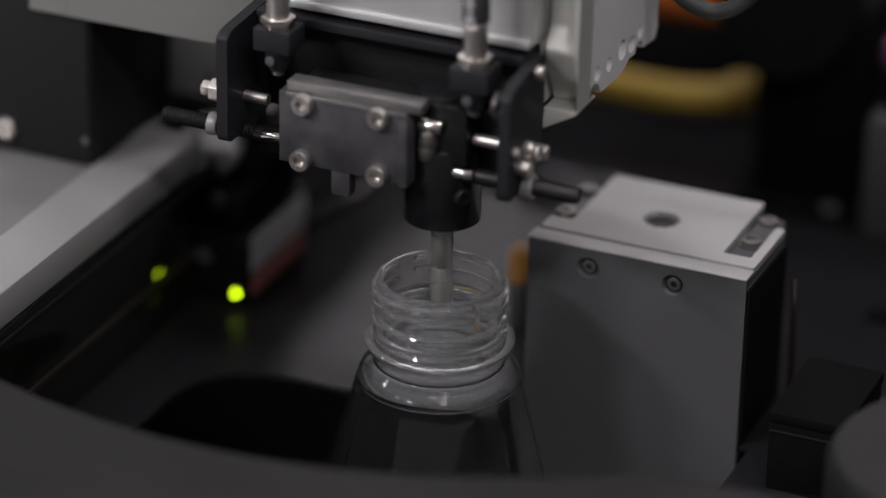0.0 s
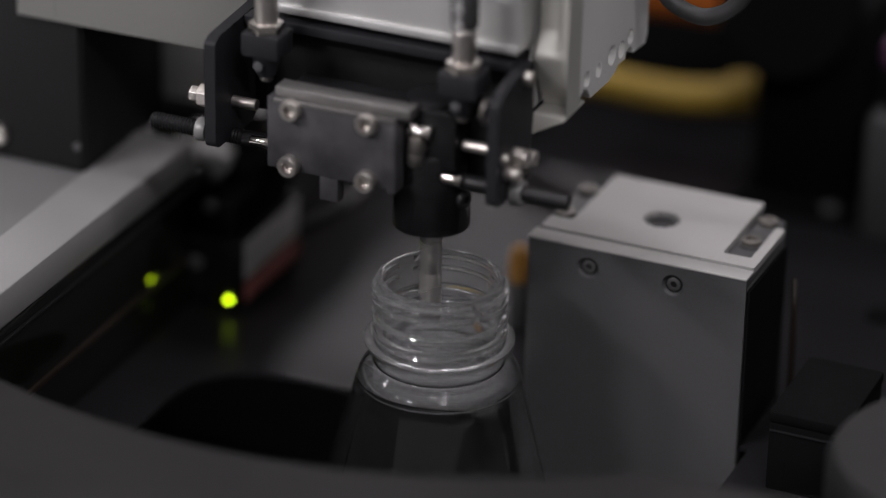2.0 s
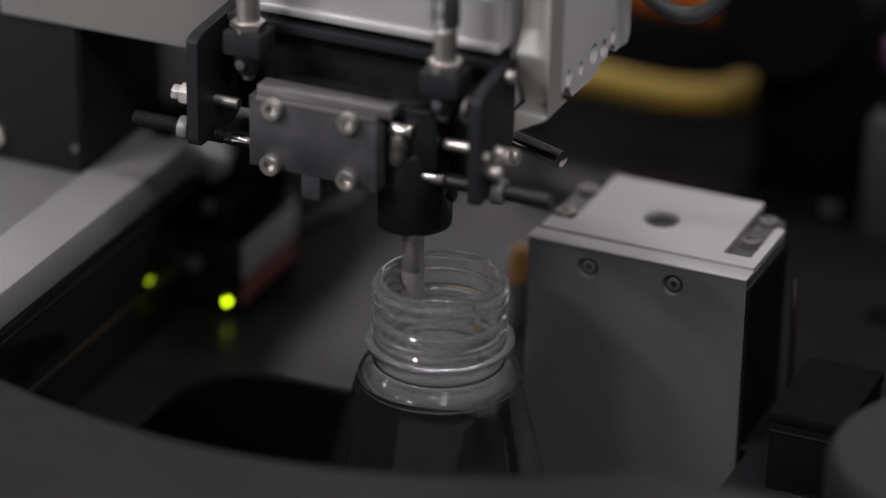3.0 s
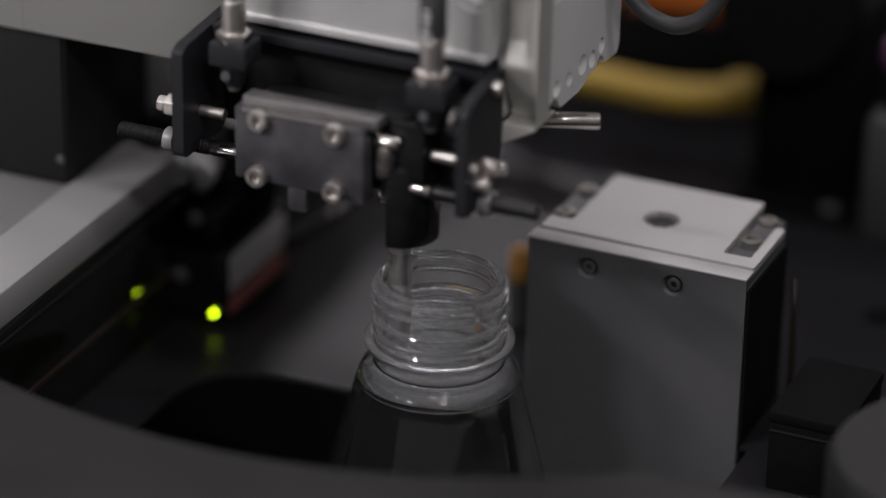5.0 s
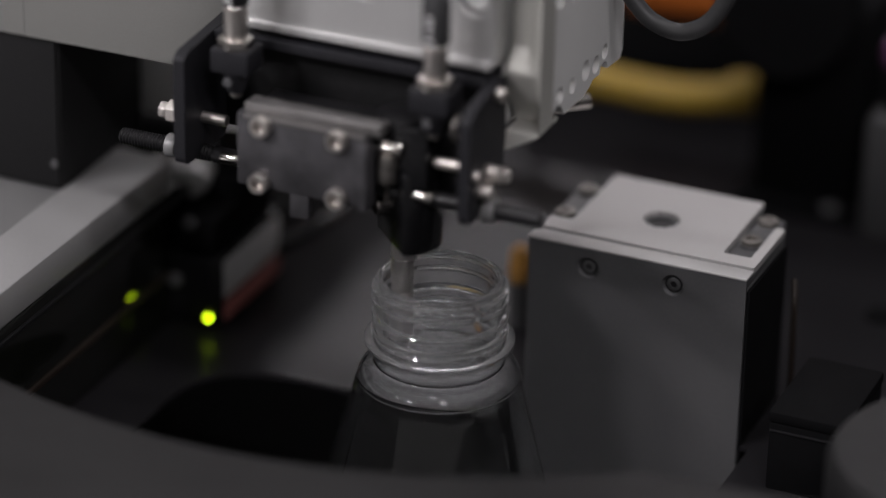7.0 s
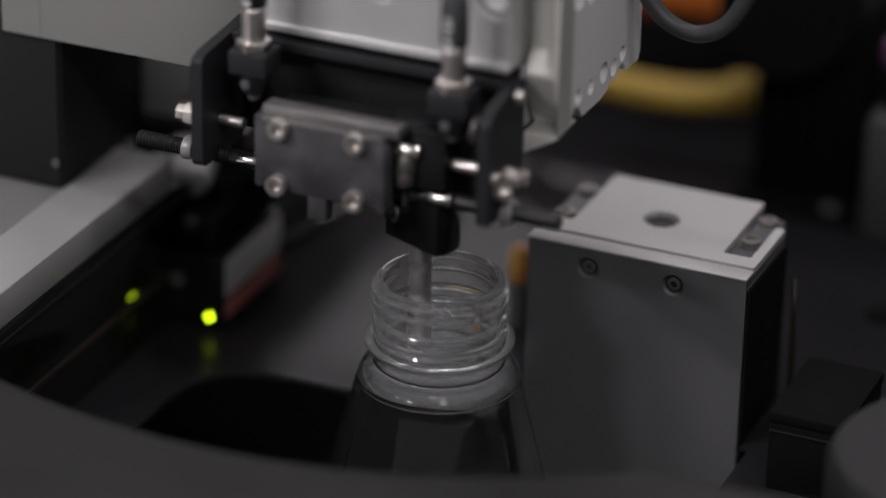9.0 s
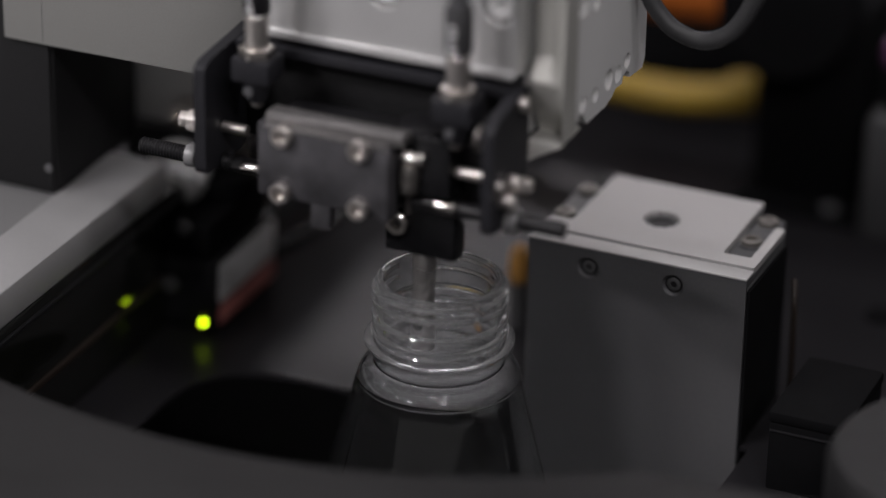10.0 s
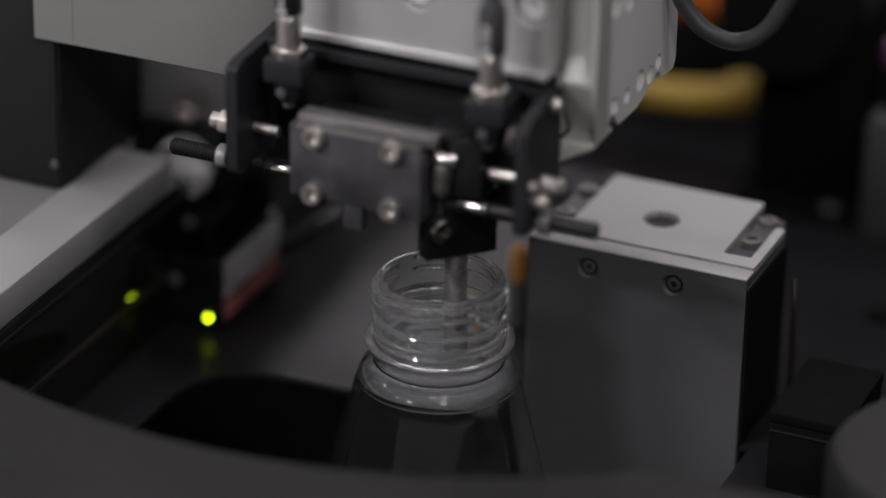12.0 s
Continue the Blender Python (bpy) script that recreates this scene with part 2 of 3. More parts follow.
# ---- clear bottle ----
def thread_bump(theta, z):
    """Height of the screw thread over the neck, a helix with two vent gaps."""
    turn = (theta / (2 * math.pi)) % 1.0
    h = 0.0
    run = min((turn - g) % 1.0 for g in (0.42, 0.906)) / 0.5
    fade = min(1.0, max(0.0, (min(run, 1 - run) - 0.03) / 0.03))
    for start in (54.8, 51.4):
        zc = start - 0.9 * (1 - run)
        u = max(0.0, 1 - ((z - zc) / 0.85) ** 2)
        h = max(h, 1.3 * fade * u ** 0.6)
    return h if 46.9 < z < 56.2 else 0.0


def bottle():
    th = thing("bottle", "clear empty plastic bottle with a wide threaded neck", "bottle", (0, 0, -90))
    outer = [(0, -88.5), (18, -88.5), (22, -90), (31, -90), (34.5, -87), (36, -82), (36, -40), (34.2, -20), (31.2, -3), (28.3, 8), (24.7, 21), (23.75, 24.4), (23.35, 25.3), (23.2, 25.7), (23.3, 26.1), (23.15, 26.9), (22.6, 28.2), (21.5, 29.5),
             (20.2, 30.4), (19.1, 30.9), (18.6, 31.5), (18.4, 32.4), (18.3, 35.6), (18.6, 36.6), (20.9, 37.1), (21.4, 37.5), (21.4, 38.1), (20.9, 38.5), (18.5, 38.9), (18.1, 39.5), (18.1, 40.1), (18.4, 40.4), (19.0, 40.7), (19.25, 41.15), (19.25, 41.5), (19.0, 41.95), (18.4, 42.2), (18.1, 42.5), (18.05, 44.2), (18.3, 44.5), (19.0, 44.8), (19.3, 45.25), (19.3, 45.7), (19.0, 46.15), (18.3, 46.45), (18.0, 46.7)]
    outer += [(18.0, 46.9 + 0.075 * i) for i in range(122)]
    outer += [(17.9, 56.4), (17.7, 56.8), (17.3, 57.0)]
    inner = [(16.5, 57.0), (16.1, 56.7), (16.0, 56.0), (16.0, 50), (16.0, 46), (16.1, 40), (16.5, 36), (17.6, 32.4), (17.9, 31), (18.8, 30.3), (20.0, 29.8), (21.2, 29.0), (22.2, 27.9), (22.7, 26.8), (22.85, 26.1), (22.75, 25.7), (22.9, 25.2), (23.3, 24.2), (24.2, 20.9), (27.8, 7.9), (30.7, -3), (33.7, -20), (35.5, -40), (35.5, -81.6), (34, -86), (30.6, -89.2), (22.3, -89.2), (18, -87.8), (0, -87.8)]
    seg = 288
    bm = bmesh.new()
    rings = []
    for k, (r, z) in enumerate(outer + inner):
        ring = []
        for i in range(seg):
            t = 2 * math.pi * i / seg
            rr = r + (thread_bump(t, z) if k < len(outer) else 0)
            if z < 22 and r > 23.6:  # shallow flutes down the cone
                rr -= 1.1 * min(1, (22 - z) / 8) * abs(math.sin(5 * t + 1.87)) ** 0.5
            if r < 1e-6:
                ring = [bm.verts.new((0, 0, z + 90))] * seg
                break
            ring.append(bm.verts.new((rr * math.cos(t), rr * math.sin(t), z + 90)))
        rings.append(ring)
    for a, b in zip(rings, rings[1:]):
        for i in range(seg):
            j = (i + 1) % seg
            vs = []
            for v in (a[i], a[j], b[j], b[i]):
                if v not in vs:
                    vs.append(v)
            bm.faces.new(vs)
    bmesh.ops.recalc_face_normals(bm, faces=bm.faces)
    finish(bm)
    def raised(f):
        c = f.calc_center_median()
        return math.hypot(c.x, c.y) > 0.01812
    for name, low, high, bulge, mat in (("body", -1, 0.1262, None, CLEAR), ("support_ring", 0.1262, 0.1290, None, CLEAR_THREAD),
                                        ("neck", 0.1290, 1, False, CLEAR_NECK), ("thread", 0.1290, 1, True, CLEAR_THREAD)):
        piece = bm.copy()
        gone = [f for f in piece.faces if not low <= f.calc_center_median().z < high or (bulge is not None and raised(f) != bulge)]
        bmesh.ops.delete(piece, geom=gone, context="FACES")
        part(name, piece, mat, th)
    bm.free()
    return th


bottle()


# ---- measuring block beside the bottle ----
def measuring_block():
    th = thing("gauge_block", "tall grey aluminium block with a pale top plate", "machine block", (43, 58, -90))
    o = (43, 58, -90)

    def b(x0, x1, y0, y1, z0, z1, bev=0.5):
        return box(x0 - o[0], x1 - o[0], y0 - o[1], y1 - o[1], z0 - o[2], z1 - o[2], bev)
    def flat(points):
        return [(x - o[0], y - o[1]) for x, y in points]
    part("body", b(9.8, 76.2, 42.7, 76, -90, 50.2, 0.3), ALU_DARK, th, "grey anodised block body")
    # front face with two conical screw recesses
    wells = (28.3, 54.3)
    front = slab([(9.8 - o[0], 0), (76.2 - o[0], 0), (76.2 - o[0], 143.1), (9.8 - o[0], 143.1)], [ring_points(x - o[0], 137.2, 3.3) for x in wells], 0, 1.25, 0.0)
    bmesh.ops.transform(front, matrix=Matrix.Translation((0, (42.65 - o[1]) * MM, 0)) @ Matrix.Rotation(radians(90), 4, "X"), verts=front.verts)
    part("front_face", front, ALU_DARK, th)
    for x in wells:
        at = (x - o[0], 42.6 - o[1], 47.2 - o[2])
        part("screw_recess", lathe([(3.28, 1.2), (2.7, 0.12), (2.6, 0.1)], 28, at, (0, -1, 0)), ALU_DARK, th)
        # Black disc coloured as the shade at the bottom of the recess.
        part("recess_shade", rod(at, (at[0], at[1] - 0.15, at[2]), 2.68), BLACK, th)
        cap_screw(th, at, (0, -1, 0), 2.0, 0.6, ALU_DARK, "screw", 0.8)
    # Black sheet laid over the body's right side in place of its shade.
    part("side_shade", b(76.3, 77.3, 42, 75.5, -90, 49.8, 0.3), SOOT, th, "thin black sheet that paints the side's shade")
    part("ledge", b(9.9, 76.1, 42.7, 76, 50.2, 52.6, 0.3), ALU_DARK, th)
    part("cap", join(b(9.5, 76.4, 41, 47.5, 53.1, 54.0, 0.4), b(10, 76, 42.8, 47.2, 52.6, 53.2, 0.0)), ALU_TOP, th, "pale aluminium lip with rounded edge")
    outline = flat([(10.8, 47.9), (76.2, 47.9), (76.2, 76), (73.2, 76), (73.2, 53.8), (64.8, 53.8), (64.8, 90.4), (17.8, 90.4), (17.8, 55.6), (10.8, 55.6)])
    rim = []
    for i in range(72):
        t = 2 * math.pi * i / 72
        rr = 5.35 + 0.28 * max(-1.0, min(1.0, 2.5 * math.cos(12 * t)))
        rim.append((41.3 - o[0] + rr * math.cos(t), 66.6 - o[1] + rr * math.sin(t)))
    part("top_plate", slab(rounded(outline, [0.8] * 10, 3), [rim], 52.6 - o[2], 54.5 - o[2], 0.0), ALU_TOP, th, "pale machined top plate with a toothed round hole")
    part("hole_bush", lathe([(5.75, 52.65 - o[2]), (5.75, 53.3 - o[2]), (3.6, 53.3 - o[2]), (3.5, 52.65 - o[2])], 32, (41.3 - o[0], 66.6 - o[1], 0)), ALU_DARK, th)
    part("hole_floor", rod((41.3 - o[0], 66.6 - o[1], 52.61 - o[2]), (41.3 - o[0], 66.6 - o[1], 52.9 - o[2]), 3.5), BLACK, th)
    # clamp screws in the open pockets beside the top plate
    for x, y in ((69.2, 66), (13.5, 60.5)):
        part("washer", lathe([(3.9, 0), (3.9, 0.5), (0, 0.5)], 24, (x - o[0], y - o[1], 52.6 - o[2])), ALU_DARK, th)
        cap_screw(th, (x - o[0], y - o[1], 53.0 - o[2]), (0, 0, 1), 3.1, 1.5, SCREW_DULL)
    for x, y in ((13.6, 79), (69.2, 81)):
        part("lug", b(x - 4.1, x + 4.1, y - 4.5, y + 5, 47, 52.6, 1.0), ALU_DARK, th)
        cap_screw(th, (x - o[0], y - o[1], 52.5 - o[2]), (0, 0, 1), 3.1, 1.6, SCREW_DULL)
    return th


measuring_block()

amber = thing("amber_plug", "small amber plastic plug on a grey post", "plug", (-10.6, 86, -0.0))
part("post", rod((0, 0, 0), (0, 0, 15), 3.4, 3.0, 24, 0.3), RUBBER, amber)
part("plug", lathe([(0, 15), (3.2, 15), (3.5, 16.5), (3.4, 21.5), (2.9, 25), (1.5, 26.6), (0, 27)], 32), AMBER, amber)


plug = thing("deck_plug", "flat black rubber plug in the deck", "plug", (90, 139, 0))
part("cap", lathe([(0, 0), (5, 0), (5, 0.8), (4.2, 1.4), (0, 1.5)], 32), SOOT, plug)


# ---- low black drive box on the deck beside the block ----
drive = thing("drive_box", "low matt black drive box standing on the deck", "machine box", (102.5, 41, 0))
part("housing", box(-11, 11, -19, 17, 0, 21.4, 0.6), SOOT, drive)
part("lid", box(-11.3, 11.3, -19.4, 17.4, 21.6, 25, 0.7), SOOT, drive, "plain matt black lid")
# A slightly lighter strip runs along the front below the lid.
part("edge_strip", box(-10.6, 10.6, -19.6, -19.05, 18.8, 19.4, 0.1), BLACK, drive)
tube_line = thing("brown_tube", "thin brown pneumatic tube beside the block", "tube", (83.5, 66, 0))
part("tube", sweep([(0, 0, 0), (0.3, 0, 12), (0, 0, 26), (-0.6, 1.5, 36), (-2.4, 6, 41)], 0.9), RUST, tube_line)


# ---- things behind ----
hose = thing("yellow_hose", "thick mustard-yellow hose lying behind the machine head", "hose", (-10, 224, -1))
part("hose", sweep([(-75, 3, 22), (-50, 1, 24), (-27, 0, 24.5), (-12, 0, 24), (2, 0, 24.3), (14, 2, 25.5), (20, 3, 26.4)], 5.6), YELLOW, hose)
part("end_cap", lathe([(0, 0), (5.8, 0), (6.9, 1.5), (7.1, 8), (6.0, 10), (0, 10)], 32, (17.5, 2.5, 27.2), (1, 0.1, 0.12)), YELLOW, hose)
for x in (-52,):
    part("clip", box(x - 2, x + 2, -3, 3, 0, 18.2, 0.4), BLACK, hose)

casting = thing("orange_motor", "orange rounded motor casing on a black foot", "motor", (-20, 275, 0))
part("casing", lathe([(0, -24), (10, -24), (13, -21), (13.5, 0), (13, 17), (10, 20), (0, 20)], 48, (-2, 0, 44), (1, 0.1, 0)), ORANGE, casting)
part("foot", box(-70, 26, -9, 9, 0, 33, 1.0), SOOT, casting)

pillar = thing("black_pillar", "matt black square machine pillar with a round motor", "pillar", (44, 215, 0))
part("shaft", box(-19, 17, -14, 22, 0, 72, 1.5), SOOT, pillar)
part("motor", lathe([(0, 0), (21, 0), (23, 2), (23.5, 24), (22, 26), (0, 26)], 48, (-9, 6, 64), (0, -1, 0.35)), SOOT, pillar)
part("motor_ring", lathe([(23.4, 9), (24.4, 10), (24.4, 12), (23.4, 13)], 48, (-9, 6, 64), (0, -1, 0.35)), PLATE_BLACK, pillar)
part("base", box(-24, 22, -20, 26, 0, 4, 0.6), SOOT, pillar)
cap_screw(pillar, (10, -17, 4), (0, 0, 1), 2.6, 1.6, ALU_DARK)

post = thing("grey_post", "short grey machine post with a violet-capped stem", "post", (78, 198, 0))
part("upright", box(-12, 50, -8, 22, 0, 43, 2.0), ALU_DARK, post)
part("stem", rod((-6, 4, 43), (-6, 4, 58), 4.2, None, 32, 0.4), CASE, post)
part("cap", lathe([(0, 58), (5, 58), (5.3, 59), (5.3, 64), (4.2, 66), (0, 66.4)], 32, (-6, 4, 0)), VIOLET, post, "violet plastic cap")

knob = thing("round_bollard", "large round grey plastic bollard with flat lid", "bollard", (158, -13, -90))
part("column", rod((0, 0, 0), (0, 0, 120), 34, None, 64), GREY, knob)
part("lid", lathe([(0, 118), (37, 118), (38, 120), (38, 131), (36, 134.5), (0, 135)], 96), LID, knob)


# ---- moving stage on the guide: plate, motor box, sensor ----
def cross_slide():
    th = thing("cross_slide", "aluminium cross slide with black motor box and optical sensor", "slide", (0, 0, 0))
    part("rail_plate", box(-126, -106.8, -330, 60, 44.0, 55, 0.9), ALU_SLIDE, th, "brushed aluminium edge rail")
    part("table", box(-330, -126.2, -330, 55.5, 48.2, 53.6, 0.6), ALU_TABLE, th, "wide brushed aluminium slide table")
    part("motor_box", box(-205, -125.4, 27, 76, 53.7, 118, 1.0), CASE, th, "black painted motor box")
    part("front_panel", box(-204, -126.4, 25.9, 26.9, 55.4, 117, 0.4), CASE, th)
    cap_screw(th, (-154.5, 25.9, 62), (0, -1, 0), 3.4, 2.4)
    cap_screw(th, (-127.6, 25.9, 62.8), (0, -1, 0), 1.3, 0.8, ALU_DARK)
    part("gear_cover", box(-131, -92, 82, 112, 56.5, 130, 1.5), ALU_BEAD, th, "pale grey gear cover")
    part("bearing_end", lathe([(0, 0), (4, 0), (4.5, 1), (8.8, 1.5), (9.8, 3), (9.8, 30), (0, 30)], 48, (-111.0, 71, 44.5), (0, 1, 0)), ALU_BEAD, th)
    part("tie_bar", box(-131, -100, 78, 98, 30, 57, 1.0), BLACK, th)
    cap_screw(th, (-109.8, 81, 63.4), (0, -1, 0), 4.2, 7.0, STEEL)
    sensor = part("sensor_body", box(-107.6, -90, 57, 100, 1.6, 25, 0.9), BLACK_SATIN, th, "black optical sensor body")
    part("sensor_label", box(-89.95, -89.75, 60, 98, 11, 23.5, 0.05), LABEL, sensor, "pale printed label")
    part("sensor_band", box(-89.95, -89.7, 60, 98, 3.5, 9.5, 0.05), LABEL_RED, sensor, "faded red label band")
    part("sensor_head", box(-106.5, -92, 59, 99, 25.2, 37, 2.0), SOOT, th)
    part("sensor_motor", rod((-99, 84, 37), (-99, 84, 44), 9.0, None, 40, 0.8), SOOT, th)
    part("led", lathe([(0.85, 0), (0.85, 0.8), (0.6, 1.3), (0, 1.6)], 24, (-93.6, 57, 5.1), (0, -1, 0)), LED_GREEN, sensor, "lit yellow-green indicator")
    part("sensor_cable", sweep([(-91, 98, 12), (-88, 106, 12), (-86, 118, 11.5), (-86, 136, 10)], 2.6), BLACK_SATIN, th, "dark sensor cable")
    cap_screw(th, (-100.5, 58.9, 35), (0, -1, 0), 2.4, 1.5, ALU_DARK)
    cap_screw(th, (-104.6, 56.9, 16), (0, -1, 0), 2.4, 1.5, ALU_DARK)
    return th


slide = cross_slide()


# ---- moving head: housing, bracket, shafts, clamp block, spindle ----
def plunger(th, x, y, z, boot):
    """A spring plunger in a black holder, with a hexagon flange and a steel barrel."""
    part("holder", join(box(x - 5.7, x + 5.7, y - 4.8, y + 5.5, z - 6.2, z + 0.6, 0.6), rod((x, y, z - 12.5), (x, y, z - 6.1), 2.6, 4.4, 24)), PLATE_BLACK, th)
    part("pin", lathe([(0, z - 14.4), (1.4, z - 14.4), (1.9, z - 13.8), (1.9, z - 12.4), (0, z - 12.4)], 24, (x, y, 0)), SCREW_DULL, th)
    part("pin", rod((x - 0.4, y - 4.9, z - 8.6), (x - 0.4, y - 4.0, z - 8.6), 1.5, 1.3, 20, 0.2), GREY, th)
    part("flange", rod((x, y, z + 0.6), (x, y, z + 3.4), 5.4, 5.0, 6, 0.3), STEEL, th)
    part("barrel", lathe([(0, z + 3.4), (3.3, z + 3.4), (3.3, z + 12.6), (2.9, z + 13.2), (0, z + 13.2)], 16, (x, y, 0)), SCREW, th)
    tube = part("boot", lathe([(0, z + 13.2), (3.4, z + 13.2), (3.8, z + 14), (3.8, z + 25), (3.2, z + 27), (0, z + 27)], 32, (x, y, 0)), boot, th, "black cable boot")
    part("cable", rod((x, y, z + 27), (x, y, z + 62), 2.6, None, 24), GREY, th, "grey sensor cable")
    for k, (w, up) in enumerate(((2.6, 15.0), (1.4, 17.2), (2.4, 19.4), (1.8, 21.4))):
        bm = box(x - w / 2 - 0.4, x + w / 2 - 0.4, y - 3.86, y - 3.4, z + up - 0.5, z + up + 0.5, 0.05)
        part("print_bar", bm, LABEL, tube)


def hollow_front(x0, x1, y0, y1, z0, z1):
    """A front that is scooped out above, with a smooth run-out below and towards its outer edge."""
    bm = bmesh.new()
    nx, zs = 16, [z0] + [106.5 + 1.5 * i for i in range(9)] + [120 + 0.7 * i for i in range(16)] + [140, 160, z1]
    rows = []
    for z in zs:
        row = []
        for i in range(nx + 1):
            x = x0 + (x1 - x0) * i / nx
            a, b = min(1, max(0, (z - 121) / 8)), min(1, max(0, (x1 - 0.5 - x) / 4.5))
            under = 8.0 * min(1, max(0, (122 - z) / 16)) ** 1.2 * min(1, max(0, (x1 - 0.3 - x) / 1.2))
            row.append(bm.verts.new((x, y0 + under + 4.2 * a * a * (3 - 2 * a) * b * b * (3 - 2 * b), z)))
        rows.append(row)
    back = [[bm.verts.new((v.co.x, y1, v.co.z)) for v in row] for row in (rows[0], rows[-1])]
    for a, b in zip(rows, rows[1:]):
        for i in range(nx):
            bm.faces.new((a[i], a[i + 1], b[i + 1], b[i]))
    for row, rear in ((rows[0], back[0]), (rows[-1], back[1])):
        for i in range(nx):
            bm.faces.new((row[i], rear[i], rear[i + 1], row[i + 1]))
    for k in (0, nx):
        bm.faces.new([row[k] for row in rows] + [back[1][k], back[0][k]])
    bm.faces.new(back[0] + back[1][::-1])
    bmesh.ops.recalc_face_normals(bm, faces=bm.faces)
    return finish(bm)


def moving_head():
    th = thing("measuring_head", "aluminium measuring head with black bracket and clamp block", "machine head", (0, 0, 0))
    # housing with side cheek, front panel and its bright lower edge
    part("housing", box(-52, 23.4, 14, 76, 102.6, 215, 1.2), ALU_BEAD, th, "silver aluminium housing")
    wing = part("wing", join(box(-140, -52.2, 14.0, 15.6, 102.6, 215, 0.5), box(-111, -52.2, 15.7, 60, 102.8, 215, 0.5)), ALU_WING, th, "satin grey housing wing")
    part("seam", box(-127.1, -126.95, 13.95, 14.3, 103.6, 214, 0.02), ALU_DARK, wing)
    # cheek: a core, a hollowed front, a skin with counterbores that break its lower edge, and a foot
    cheek = part("cheek", box(25.6, 30.4, 19.3, 72.4, 104.9, 215, 0.4), ALU_BEAD, th, "silver side cheek with counterbored screw holes")
    skin = [(19.4, 104.5), (19.8, 104.2), (19.3, 107.6), (22.3, 108.6), (25.2, 107.4), (28, 103.8), (41.7, 103.3), (47.2, 104.4), (49.6, 105.8), (54.6, 105.4), (55.6, 107.6), (58.3, 108.2), (60.8, 106.6), (61.2, 105.0), (71, 104.2), (73, 107), (73, 215), (19.4, 215)]
    bores = ((24.6, 110.9, 2.2), (33.8, 110.2, 2.1), (44.0, 110.8, 3.0), (51.6, 109.6, 2.6), (58.4, 111.2, 2.2), (22.6, 140.5, 3.2), (32.4, 138.2, 2.4), (54, 142, 3.0))
    plate = slab(skin, [ring_points(y, z, r, 24) for y, z, r in bores], 0, 5.0, 0)
    bmesh.ops.transform(plate, matrix=Matrix(((0, 0, 1, 30.5 * MM), (1, 0, 0, 0), (0, 1, 0, 0), (0, 0, 0, 1))), verts=plate.verts)
    bmesh.ops.recalc_face_normals(plate, faces=plate.faces)
    edges = [e for e in plate.edges if len(e.link_faces) == 2 and e.calc_face_angle(0) > 1.2]
    bmesh.ops.bevel(plate, geom=edges, offset=0.35 * MM, segments=2, affect="EDGES", clamp_overlap=True)
    part("cheek_skin", plate, ALU_BEAD, cheek)
    for y, z, r in bores:
        # A dark disc in each bore paints in the shade of a deeper hole.
        part("bore_shade", rod((30.3, y, z), (30.52, y, z), r * 0.99, None, 24), ALU_DARK, cheek)
        part("bore_screw", lathe([(0, 0), (r * 0.6, 0), (r * 0.6, 1.4), (r * 0.5, 1.8), (r * 0.3, 1.8), (r * 0.3, 0.9), (0, 0.9)], 20, (30.5, y, z - 0.4 * r), (1, 0, 0), 4), STEEL, cheek)
    # The front and the foot are coloured darker than the cheek's side.
    part("cheek_front", hollow_front(25.6, 35.45, 9.2, 19.2, 104.9, 215), ALU_CHEEK, cheek, "silver front with a scooped hollow")
    foot = bmesh.new()
    lower = [(25.6, 8.4, 98.6), (35.4, 9.0, 104.0), (35.4, 9.2, 104.7), (25.6, 9.2, 104.7)]
    near = [foot.verts.new(p) for p in lower]
    far = [foot.verts.new((x, 24, z)) for x, y, z in lower]
    foot.faces.new(near)
    foot.faces.new(far[::-1])
    for i in range(4):
        foot.faces.new((near[i], far[i], far[(i + 1) % 4], near[(i + 1) % 4]))
    bmesh.ops.recalc_face_normals(foot, faces=foot.faces)
    part("cheek_foot", finish(foot, 0.25), ALU_CHEEK, cheek)
    # front panel with two counterbored screws and a bright lower edge
    panel = part("front_panel", box(-52, 24, 7.2, 14, 124, 215, 0.4), ALU, th, "smooth silver aluminium front panel")
    wells = ((-15.0, 141.8, 4.4), (18.4, 143.4, 4.8))
    face = slab([(-52, 124), (24, 124), (24, 215), (-52, 215)], [ring_points(x, z, r, 36) for x, z, r in wells], 0, 3.1, 0)
    bmesh.ops.transform(face, matrix=Matrix.Translation((0, 7.1 * MM, 0)) @ Matrix.Rotation(radians(90), 4, "X"), verts=face.verts)
    edges = [e for e in face.edges if len(e.link_faces) == 2 and e.calc_face_angle(0) > 1.2]
    bmesh.ops.bevel(face, geom=edges, offset=0.5 * MM, segments=3, affect="EDGES", clamp_overlap=True)
    part("panel_face", face, ALU, panel)
    part("panel_edge", box(-51.5, 23.6, 2.4, 4.4, 123.6, 126, 0.7), ALU, panel, "bright chamfered lower edge")
    for x, z, r in wells:
        cap_screw(panel, (x, 7.15, z), (0, -1, 0), r * 0.78, 2.0, ALU_BEAD, "panel_screw", 0.8)
    # black bracket
    part("bracket_top", box(-59, 22.6, 1.5, 13.8, 118.6, 121.6, 0.5), PLATE_BLACK, th)
    part("bracket_back", box(-59, 22.6, 9, 13.8, 90, 118.5, 0.5), CASE, th)
    left = part("bracket_side", side_plate(rounded([(-16, 87), (7, 87), (13.5, 92), (13.5, 122), (7, 121.5), (-13, 120.5), (-16, 119)], [3, 0, 3, 0, 4, 2, 1], 5), -62.6, -59.2, 0.4), PLATE_BLACK, th, "black side plate")
